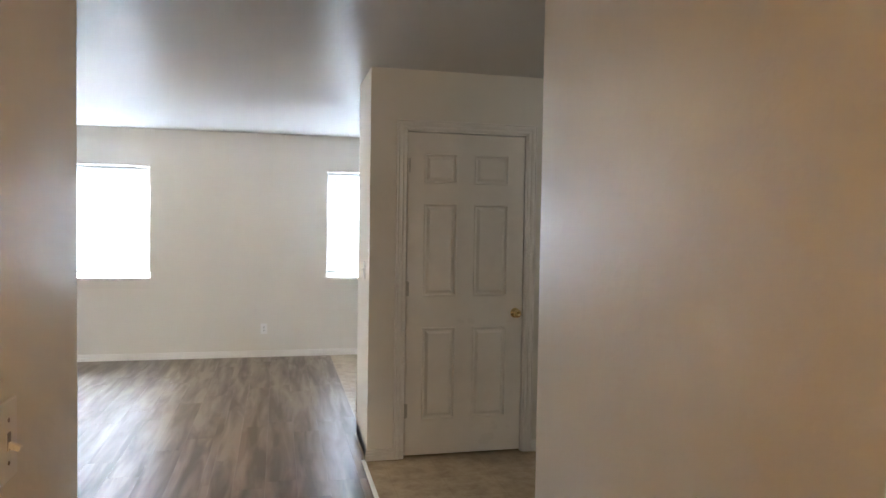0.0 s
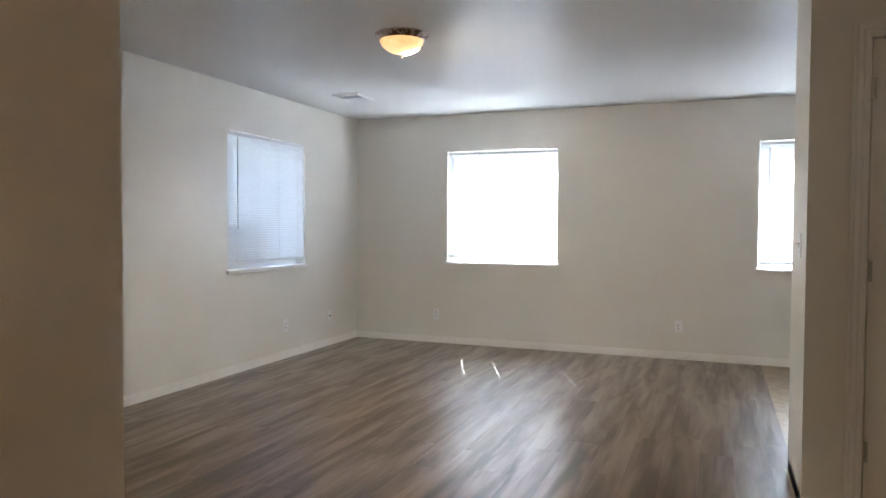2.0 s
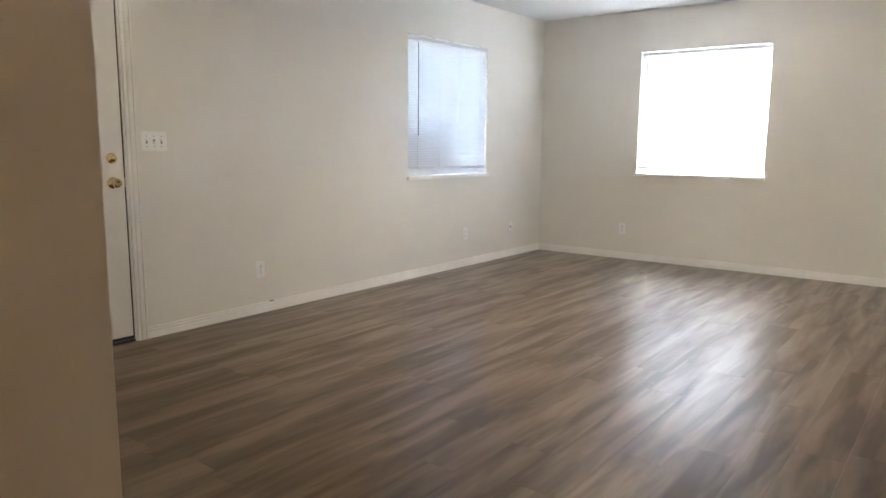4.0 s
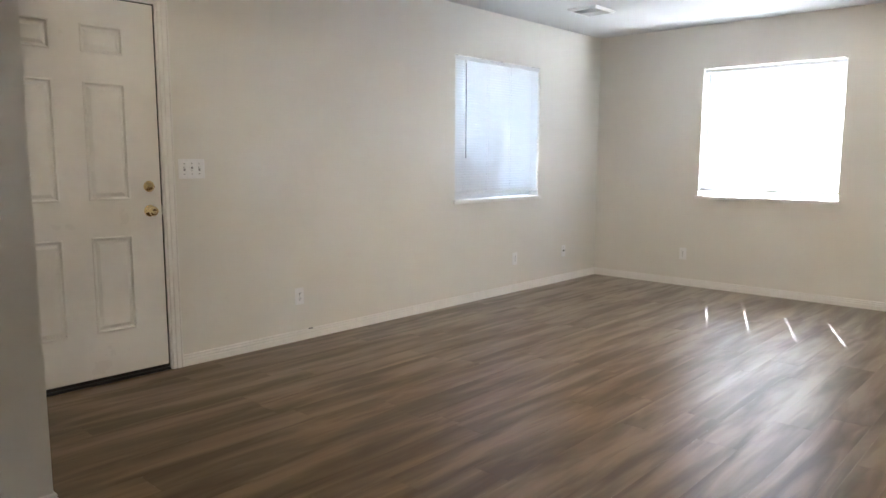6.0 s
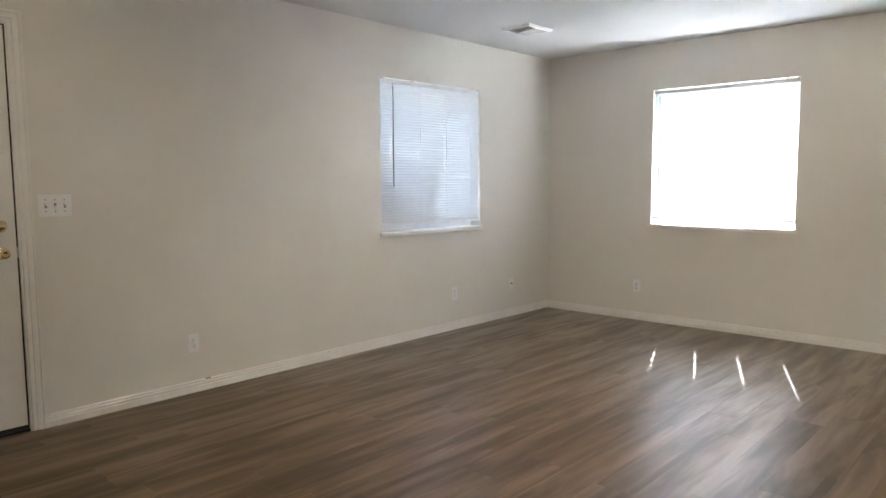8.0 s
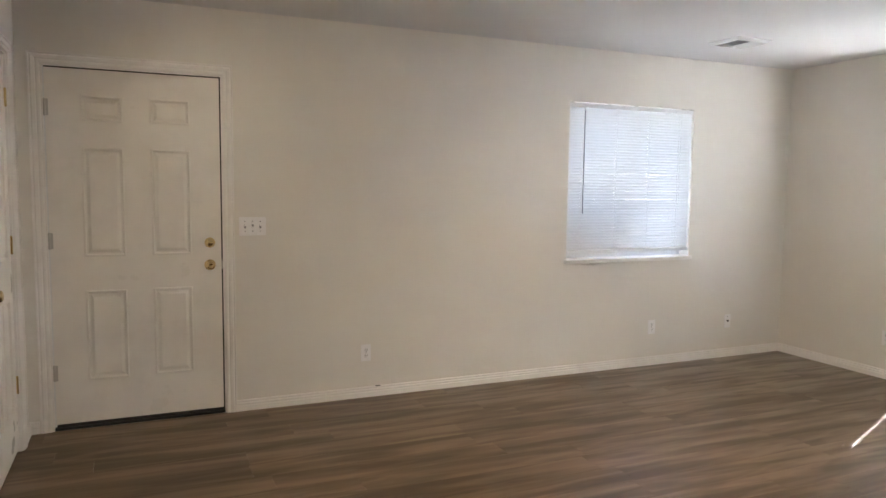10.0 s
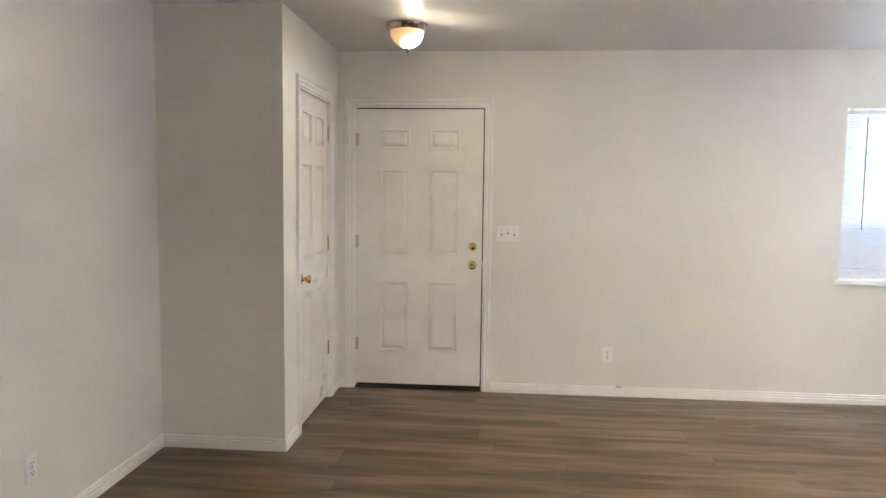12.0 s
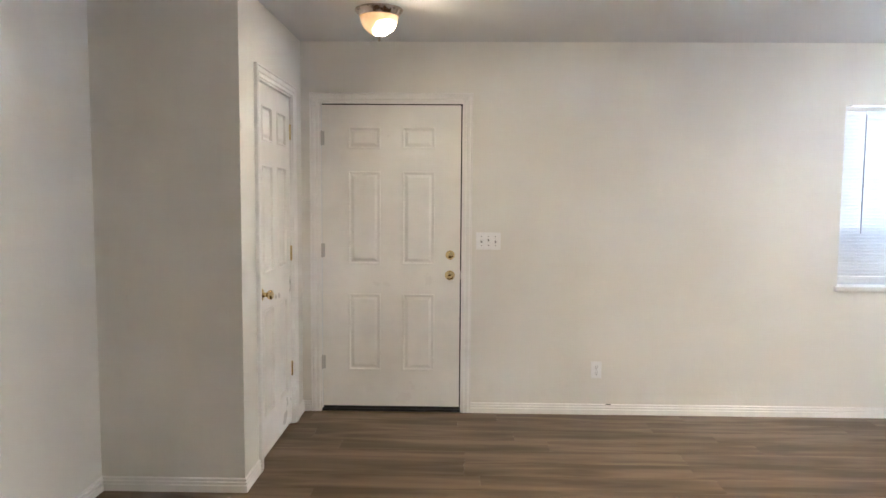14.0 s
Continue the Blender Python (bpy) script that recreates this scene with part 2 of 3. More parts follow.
# rubber parts, and the shade put into the door gaps
M_BLACK = plastic("rubber_and_gap_black", (0.012, 0.011, 0.010), 0.6)
M_SLOT = plastic("slot_black", (0.03, 0.03, 0.03), 0.5)
M_VENT = gloss_paint("vent_enamel", (0.80, 0.80, 0.78), 0.4)
M_SCREW = metal("dark_screw", (0.25, 0.24, 0.23), 0.4)
M_TOGGLE_SHADE = plastic("toggle_shade", (0.30, 0.30, 0.31), 0.6)
M_VENT_SHADE = plastic("vent_shade", (0.10, 0.10, 0.10), 0.8)
M_CORD = plastic("cord", (0.75, 0.76, 0.78), 0.6)
M_WAND = plastic("clear_wand", (0.22, 0.24, 0.27), 0.15)
M_SLAT = slat_vinyl()
M_GLASS = window_glass()
M_BOWL, M_BOWL_SMALL = bowl_glass(LAMP), bowl_glass(LAMP_SMALL)
M_GROUND = rough_ground()
M_STUCCO = textured_paint("stucco", (0.58, 0.58, 0.58), 0.85, 0.6, 0.2)
M_BOUNCE = textured_paint("bounce_pale", (0.38, 0.38, 0.37), 0.85, 0.5, 0.2)
M_METALBOX = plastic("enamel_grey", (0.42, 0.43, 0.44), 0.5)


# ---------------------------------------------------------------- mesh helpers
def link_mesh(name, bm, mat, smooth=False, recalc=True):
    if recalc:
        bmesh.ops.recalc_face_normals(bm, faces=bm.faces[:])
    me = bpy.data.meshes.new(name)
    bm.to_mesh(me)
    bm.free()
    me.materials.append(mat)
    if smooth:
        for p in me.polygons:
            p.use_smooth = True
    return new(name, me)


def part(name, bm, mat, parent, label="", smooth=False, recalc=True):
    ob = link_mesh(name, bm, mat, smooth, recalc)
    ob.parent = parent
    return tagged(ob, label)


def thing(name, m, label, category, group="", kind=""):
    ob = new(name)
    ob.empty_display_size = 0.05
    ob.matrix_basis = m
    return tagged(ob, label, category, group, kind)


def box(bm, x0, x1, y0, y1, z0, z1, bevel=0.0, segs=2):
    made = bmesh.ops.create_cube(bm, size=1.0, matrix=Matrix.LocRotScale(
        ((x0 + x1) / 2, (y0 + y1) / 2, (z0 + z1) / 2), None, (abs(x1 - x0), abs(y1 - y0), abs(z1 - z0))))
    if bevel:
        edges = {e for v in made["verts"] for e in v.link_edges}
        bmesh.ops.bevel(bm, geom=list(edges), offset=bevel, segments=segs, affect="EDGES", profile=0.5)


def boxed(*args, **kw):
    bm = bmesh.new()
    box(bm, *args, **kw)
    return bm


def lathe(profile, n=32, m=None):
    """A turned body: (radius, height) pairs round local z."""
    bm = bmesh.new()
    rings = []
    for r, z in profile:
        if r < 1e-5:
            rings.append([bm.verts.new((0, 0, z))])
        else:
            rings.append([bm.verts.new((r * math.cos(2 * math.pi * k / n), r * math.sin(2 * math.pi * k / n), z)) for k in range(n)])
    for a, b in zip(rings, rings[1:]):
        for k in range(n):
            j = (k + 1) % n
            if len(a) == 1 and len(b) == 1:
                continue
            if len(a) == 1:
                bm.faces.new((a[0], b[k], b[j]))
            elif len(b) == 1:
                bm.faces.new((a[k], a[j], b[0]))
            else:
                bm.faces.new((a[k], a[j], b[j], b[k]))
    if m is not None:
        bm.transform(m)
    return bm


FRONT = pose(0, 0, 0, 90)  # turns local z to -y, out of the wall


def wall(name, axis, face0, face1, u0, u1, z0, z1, holes=(), mat=None, label="textured off-white painted wall"):
    """A wall slab between two faces along axis, with openings (u0, u1, z0, z1) right through it."""
    us = sorted({u0, u1, *[h[0] for h in holes], *[h[1] for h in holes]})
    zs = sorted({z0, z1, *[h[2] for h in holes], *[h[3] for h in holes]})
    us, zs = [u for u in us if u0 <= u <= u1], [z for z in zs if z0 <= z <= z1]
    bm = bmesh.new()
    verts = {}

    def vert(i, j, k):
        if (i, j, k) not in verts:
            w = (face0, face1)[k]
            verts[i, j, k] = bm.verts.new((w, us[i], zs[j]) if axis == "x" else (us[i], w, zs[j]))
        return verts[i, j, k]

    def solid(i, j):
        if not (0 <= i < len(us) - 1 and 0 <= j < len(zs) - 1):
            return False
        u, z = (us[i] + us[i + 1]) / 2, (zs[j] + zs[j + 1]) / 2
        return not any(h[0] < u < h[1] and h[2] < z < h[3] for h in holes)

    for i in range(len(us) - 1):
        for j in range(len(zs) - 1):
            if not solid(i, j):
                continue
            for k in (0, 1):
                bm.faces.new([vert(i, j, k), vert(i + 1, j, k), vert(i + 1, j + 1, k), vert(i, j + 1, k)])
            for di, dj, a, b in ((-1, 0, (0, 0), (0, 1)), (1, 0, (1, 0), (1, 1)), (0, -1, (0, 0), (1, 0)), (0, 1, (0, 1), (1, 1))):
                if not solid(i + di, j + dj):
                    p, q = (i + a[0], j + a[1]), (i + b[0], j + b[1])
                    bm.faces.new([vert(*p, 0), vert(*q, 0), vert(*q, 1), vert(*p, 1)])
    ob = link_mesh(name, bm, mat or M_WALL)
    return tagged(ob, label, "wall", kind="structure")


def slab(name, x0, x1, y0, y1, z0, z1, mat, label, category):
    return tagged(link_mesh(name, boxed(x0, x1, y0, y1, z0, z1), mat), label, category, kind="structure")


# ---------------------------------------------------------------- the shell
T = 0.17
WZ = (0.861, 2.060)
N1, N2, W1 = (1.100, 2.297), (4.16, 5.38), (-2.252, -1.068)
YP, YC, YS = -3.60, -5.79, -6.502
wall("wall_north", "y", 0.0, T, -T, 7.2, 0, H, [(*N1, *WZ), (*N2, *WZ)])
wall("wall_west", "x", -T, 0.0, YS - 0.11, 0, 0, H, [(*W1, *WZ), (-5.69, -4.70, 0, 2.083)])
wall("wall_closet_north", "y", YC - 0.1, YC, 0, 1.305, 0, H, [(0.25, 1.015, 0, 2.085)])
wall("wall_closet_east", "x", 1.205, 1.305, YS, YC - 0.1, 0, H)
wall("wall_south", "y", YS - 0.11, YS, 0, 3.253, 0, H)
wall("wall_hall_west", "x", 3.14, 3.253, -10.6, YS - 0.11, 0, H)
wall("wall_hall_east", "x", XH, XH + 0.11, -10.6, -6.377, 0, H)
wall("wall_kitchen_south", "y", -6.377, -6.267, XH, 7.2, 0, H)
wall("wall_hall_end", "y", -10.7, -10.6, 3.14, XH + 0.11, 0, H)
wall("wall_pantry_south", "y", YP, YP + 0.1, 4.174, XE, 0, H, [(4.38, 5.22, 0, 2.10)])
wall("wall_pantry_west", "x", 4.174, 4.274, YP + 0.1, -3.0, 0, H)
wall("wall_pantry_east", "x", XE - 0.1, XE, YP + 0.1, -3.1, 0, H)
wall("wall_dining_south", "y", -3.1, -3.0, 4.274, 7.2, 0, H)
wall("wall_east", "x", 7.2, 7.32, -6.377, T, 0, H)
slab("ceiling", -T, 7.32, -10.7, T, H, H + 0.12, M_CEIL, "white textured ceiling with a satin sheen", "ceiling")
# out of view; the overhang is added to keep sun and sky off the windows
slab("roof", -SHADE_OVERHANG, 7.5, -10.9, T + 0.40, H + 0.16, H + 0.30, M_STUCCO, "unseen flat roof slab with an overhang added to shade the windows", "roof")
slab("subfloor", -T, 7.32, -10.7, T, -0.14, -0.012, M_STUCCO, "bare concrete slab under the floor covering", "floor")
slab("vinyl_floor_kitchen", XV, 7.2, -6.267, -3.0, -0.012, 0.0, M_VINYL, "beige mottled sheet vinyl floor", "floor")
slab("vinyl_floor_dining", XD, 7.2, -3.0, 0, -0.012, 0.0, M_VINYL, "beige mottled sheet vinyl floor", "floor")
slab("ground", -300, 300, -300, 300, -0.5, -0.15, M_GROUND, "bare sandy ground outside the house", "ground")
slab("transition_strip", XV - 0.02, XV + 0.004, -6.267, YP, -0.004, 0.007, M_TRIM, "pale metal strip between plank and vinyl", "floor trim")

BASE = [(0, 0), (0.013, 0), (0.013, 0.033), (0.0075, 0.036), (0.0075, 0.041), (0.013, 0.044), (0.013, 0.051),
        (0.0065, 0.054), (0.0065, 0.059), (0.010, 0.062), (0.009, 0.067), (0.004, 0.070), (0, 0.071)]


def baseboard(x0, y0, x1, y1, a0=0.0, a1=0.0):
    """A moulded skirting from one floor point to another, the room on its right; a0, a1: mitre at the ends."""
    d = Vector((x1 - x0, y1 - y0, 0)).normalized()
    out = Vector((d.y, -d.x, 0))
    bm = bmesh.new()
    ends = []
    for p, s in ((Vector((x0, y0, 0)), a0), (Vector((x1, y1, 0)), a1)):
        ends.append([bm.verts.new(p + out * o + d * s * o + Vector((0, 0, z))) for o, z in BASE])
    n = len(BASE)
    for k in range(n):
        j = (k + 1) % n
        bm.faces.new((ends[0][k], ends[0][j], ends[1][j], ends[1][k]))
    bm.faces.new(ends[0])
    bm.faces.new(ends[1])
    ob = link_mesh("baseboard", bm, M_TRIM)
    return tagged(ob, "white moulded baseboard with fine ridges", "baseboard", kind="structure")


# local frame of things on walls: x along the wall, z up, -y out of the wall
def on_north(x, z, y=0.0):
    return pose(x, y, z)


def on_west(y, z, x=0.0):
    return pose(x, y, z, 0, 0, 90)


def on_south(x, z, y):
    return pose(x, y, z, 0, 0, 180)


def facing_west(y, z, x):
    return pose(x, y, z, 0, 0, -90)


baseboard(0, 0, XD, 0, 1, 0)
baseboard(XD, 0, 7.2, 0)
baseboard(0, -4.664, 0, 0, 0, -1)
baseboard(0, YC, 0, -5.737, 1, 0)
baseboard(1.305, YC, 1.064, YC, -1, 0)
baseboard(0.201, YC, 0, YC, 0, -1)
baseboard(1.305, YS, 1.305, YC, 1, 1)
baseboard(3.253, YS, 1.305, YS, -1, -1)
baseboard(3.253, -10.6, 3.253, YS, 0, 1)
baseboard(XH, -6.267, XH, -10.6, 0, 0)
baseboard(4.174, YP, 4.174, -3.0, -1, 0)
baseboard(4.174, YP, 4.339, YP, -1, 0)
baseboard(5.261, YP, XE, YP, 0, 0)


# ---------------------------------------------------------------- doors
CASING = [(0.0, 0.008), (0.004, 0.012), (0.015, 0.013), (0.018, 0.0075), (0.022, 0.0075), (0.026, 0.0135), (0.042, 0.0175), (0.046, 0.011), (0.050, 0.011),
          (0.054, 0.018), (0.060, 0.018), (0.060, 0.0)]


def casing(x0, x1, top):
    """A mitred door casing round three sides, moulded across its width."""
    bm = bmesh.new()
    prof = [(0.0, 0.0)] + CASING
    stations = []
    for cx, cz, sx, sz in ((x0, 0, -1, 0), (x0, top, -1, 1), (x1, top, 1, 1), (x1, 0, 1, 0)):
        stations.append([bm.verts.new((cx + sx * u, -h, cz + sz * u)) for u, h in prof])
    n = len(prof)
    for a, b in zip(stations, stations[1:]):
        for k in range(n):
            j = (k + 1) % n
            bm.faces.new((a[k], a[j], b[j], b[k]))
    bm.faces.new(stations[0])
    bm.faces.new(stations[-1])
    return bm


def leaf_mesh(x0, x1, z0, z1, y, thick, cols, rows):
    """A door leaf whose front is cut out for its panels."""
    us, zs = sorted([x0, x1, *[c for p in cols for c in p]]), sorted([z0, z1, *[r for p in rows for r in p]])
    bm = bmesh.new()
    grid = {(i, j): bm.verts.new((u, y, z)) for i, u in enumerate(us) for j, z in enumerate(zs)}
    for i in range(len(us) - 1):
        for j in range(len(zs) - 1):
            u, z = (us[i] + us[i + 1]) / 2, (zs[j] + zs[j + 1]) / 2
            if any(a < u < b for a, b in cols) and any(a < z < b for a, b in rows):
                continue
            bm.faces.new((grid[i, j], grid[i + 1, j], grid[i + 1, j + 1], grid[i, j + 1]))
    back = [bm.verts.new((u, y + thick, z)) for u, z in ((x0, z0), (x1, z0), (x1, z1), (x0, z1))]
    bm.faces.new(back)
    border = [[grid[i, 0] for i in range(len(us))], [grid[len(us) - 1, j] for j in range(len(zs))],
              [grid[i, len(zs) - 1] for i in range(len(us) - 1, -1, -1)], [grid[0, j] for j in range(len(zs) - 1, -1, -1)]]
    for k, run in enumerate(border):
        bm.faces.new([*run, back[(k + 1) % 4], back[k]])
    return bm


def panel_mesh(x0, x1, z0, z1, y):
    """A moulded panel: bead, sunk groove and raised field."""
    bm = bmesh.new()
    loops = []
    for inset, depth in ((0, 0), (0.003, -0.0045), (0.009, -0.0045), (0.014, 0.0110), (0.022, 0.0120), (0.036, 0.0030), (0.040, 0.0010), (0.046, 0.0010)):
        a, b, c, d = x0 + inset, x1 - inset, z0 + inset, z1 - inset
        loops.append([bm.verts.new(p) for p in ((a, y + depth, c), (b, y + depth, c), (b, y + depth, d), (a, y + depth, d))])
    for p, q in zip(loops, loops[1:]):
        for k in range(4):
            j = (k + 1) % 4
            bm.faces.new((p[k], p[j], q[j], q[k]))
    bm.faces.new(loops[-1])
    return bm


def knob_set(parent, x, z, y, deadbolt=None, mat=None):
    mat = mat or M_BRASS
    at = Matrix.Translation((x, y, z)) @ FRONT
    prof = [(0, 0.0), (0.032, 0.0), (0.033, 0.003), (0.030, 0.007), (0.016, 0.011), (0.0125, 0.016), (0.012, 0.026), (0.015, 0.031),
            (0.022, 0.036), (0.0262, 0.043), (0.0268, 0.050), (0.024, 0.057), (0.018, 0.061), (0.010, 0.0615), (0.009, 0.060), (0, 0.060)]
    k = part("knob", lathe(prof, 32, at), mat, parent, "polished brass door knob", smooth=True)
    if deadbolt:
        at = Matrix.Translation((x + 0.001, y, deadbolt)) @ FRONT
        prof = [(0, 0.0), (0.030, 0.0), (0.031, 0.004), (0.027, 0.010), (0.021, 0.014), (0.019, 0.018), (0, 0.0185)]
        d = part("deadbolt", lathe(prof, 32, at), mat, parent, "polished brass deadbolt", smooth=True)
        bm = boxed(x - 0.012, x + 0.022, y - 0.033, y - 0.017, deadbolt - 0.005, deadbolt + 0.004, bevel=0.003)
        part("thumb_turn", bm, mat, d, "small brass thumb turn")


def hinge(parent, x, z, y, mat):
    bm = lathe([(0, -0.048), (0.0035, -0.047), (0.0065, -0.045), (0.0065, 0.045), (0.0035, 0.047), (0, 0.050)], 12)
    bm.transform(Matrix.Translation((x, y - 0.004, z)))
    box(bm, x - 0.004, x + 0.018, y - 0.0015, y + 0.0008, z - 0.045, z + 0.045)
    part("hinge", bm, mat, parent, "narrow metal butt hinge")


def panel_door(name, m, width, top, cols, rows, label, knob_x, knob_z, hinges, hinge_mat, bottom=0.014, deadbolt=None, sink=0.012, wall_t=0.1, exterior=False):
    """A six-panel door in its jamb. Local x runs along the wall from the leaf's left edge."""
    d = thing(name, m, label, "door", kind="structure")
    gap, j = (0.009 if exterior else 0.006), 0.015
    bm = bmesh.new()
    box(bm, -gap - j, -gap, 0.0, wall_t, 0, top + gap + j)
    box(bm, width + gap, width + gap + j, 0.0, wall_t, 0, top + gap + j)
    box(bm, -gap, width + gap, 0.0, wall_t, top + gap, top + gap + j)
    if exterior:
        part("weatherstrip", boxed(-gap + 0.0005, -0.0005, sink + 0.006, sink + 0.03, 0.02, top + gap - 0.001), M_VWHITE, d, "pale weatherstrip")
        # top and latch strips are black to paint in the gap's shade as well
        part("weatherstrip", boxed(0, width, sink + 0.006, sink + 0.03, top + 0.0005, top + gap - 0.001), M_BLACK, d, "black weatherstrip that also paints in the gap's shade")
        part("weatherstrip", boxed(width + 0.0005, width + gap - 0.0005, sink + 0.0015, sink + 0.03, 0.02, top + gap - 0.001), M_BLACK, d, "black weatherstrip that also paints in the gap's shade")
    part("jamb", bm, M_TRIM, d)
    bm = bmesh.new()
    st = sink + 0.042
    box(bm, -gap, 0.010, st, st + 0.03, 0, top + gap)
    box(bm, width - 0.010, width + gap, st, st + 0.03, 0, top + gap)
    box(bm, 0.010, width - 0.010, st, st + 0.03, top - 0.010, top + gap)
    # coloured black in place of the shade deep in the door gap
    part("door_stop", bm, M_BLACK, d, "door stop blackened for the shade in the gap")
    part("casing", casing(-gap - 0.009, width + gap + 0.009, top + gap + 0.009), M_TRIM, d)
    leaf = part("leaf", leaf_mesh(0, width, bottom, top, sink, 0.036, cols, rows), M_DOOR, d)
    for c in cols:
        for r in rows:
            part("panel", panel_mesh(*c, *r, sink), M_DOOR, leaf)
    knob_set(d, knob_x, knob_z, sink, deadbolt)
    for hx, hz in hinges:
        hinge(d, hx, hz, sink, hinge_mat)
    # dark strike slot beside the knob
    side = width + gap / 2 if knob_x > width / 2 else -gap / 2
    part("latch_plate", boxed(side - 0.003, side + 0.003, sink + 0.001, sink + 0.03, knob_z - 0.028, knob_z + 0.028), M_STEEL, d)
    if exterior:
        part("door_sweep", boxed(0.002, width - 0.002, sink + 0.002, sink + 0.034, 0.018, bottom - 0.001), M_BLACK, d, "black rubber door sweep")
        part("threshold", boxed(-gap, width + gap, 0.0, wall_t, 0.0, 0.016, bevel=0.003), M_BLACK, d, "dark bronze threshold")
    return d


# front door in the west wall
Y0 = -5.653
panel_door("door_1", on_west(Y0, 0), 0.917, 2.049, [(0.170, 0.387), (0.530, 0.747)],
           [(0.280, 0.802), (0.998, 1.616), (1.762, 1.906)], "closed white six-panel front door with brass lock",
           0.850, 0.930, [(-0.002, 1.832), (-0.002, 1.091), (-0.002, 0.335)], M_STEEL, bottom=0.036, deadbolt=1.066, sink=0.008, wall_t=T, exterior=True)
# pantry door
panel_door("door_2", pose(4.413, YP, 0), 0.774, 2.067, [(0.106, 0.325), (0.437, 0.668)],
           [(0.237, 0.832), (1.030, 1.622), (1.749, 1.940)], "closed white six-panel pantry door in shade",
           0.727, 0.918, [(-0.002, 1.86), (-0.002, 1.08), (-0.002, 0.30)], M_STEEL)
# coat closet door, hinged by the corner
panel_door("door_3", on_south(0.99, 0, YC), 0.715, 2.052, [(0.100, 0.305), (0.410, 0.615)],
           [(0.237, 0.832), (1.030, 1.622), (1.749, 1.940)], "closed white six-panel coat closet door",
           0.060, 0.925, [(0.717, 1.845), (0.717, 1.095), (0.717, 0.36)], M_BRASS, bottom=0.022)


# ---------------------------------------------------------------- windows and blinds
def window(name, m, width, z0, z1, label):
    """A white sliding window set in the outer half of the wall, with an inner sill. Local x from the opening's left side."""
    w = thing(name, m, label, "window", kind="structure")
    ya, yb, f = 0.105, 0.168, 0.042
    zb = z0 + 0.022
    bm = bmesh.new()
    box(bm, 0, f, ya, yb, zb, z1)
    box(bm, width - f, width, ya, yb, zb, z1)
    box(bm, f, width - f, ya, yb, zb, zb + f)
    box(bm, f, width - f, ya, yb, z1 - f, z1)
    part("window_frame", bm, M_VWHITE, w)
    mid = width / 2
    bm = bmesh.new()
    box(bm, mid - 0.026, mid + 0.026, ya + 0.006, yb - 0.014, zb + f, z1 - f, bevel=0.004)
    part("meeting_rail", bm, M_VWHITE, w)
    for a, b, y in ((f, mid - 0.026, 0.130), (mid + 0.026, width - f, 0.142)):
        p = part("pane", boxed(a, b, y, y + 0.004, zb + f, z1 - f), M_GLASS, w)
        p.visible_shadow = False
    bm = boxed(-0.022, width + 0.014, -0.028, 0.0, z0 - 0.010, zb, bevel=0.004)
    box(bm, 0.001, width - 0.001, 0.0005, ya, z0 + 0.001, zb)
    part("window_sill", bm, M_TRIM, w)
    return w


def slat_mesh(length, ladders, tilt, hole):
    """One curved slat, pierced for the cords; its room edge is turned up by tilt degrees."""
    bm = bmesh.new()
    half = 0.0125
    xs = [0.0]
    for l in ladders:
        xs += [l - hole, l + hole]
    xs.append(length)
    vs = (-half, -0.0040, 0.0040, half)
    rot = Matrix.Rotation(radians(-tilt), 3, "X")
    grid = [[bm.verts.new(rot @ Vector((x, v, 0.0022 * (1 - (v / half) ** 2)))) for v in vs] for x in xs]
    for i in range(len(xs) - 1):
        for j in range(3):
            if i % 2 == 1 and j == 1:
                continue
            bm.faces.new((grid[i][j], grid[i + 1][j], grid[i + 1][j + 1], grid[i][j + 1]))
    me = bpy.data.meshes.new("slat")
    bm.normal_update()
    bm.to_mesh(me)
    bm.free()
    me.materials.append(M_SLAT)
    for p in me.polygons:
        p.use_smooth = True
    return me


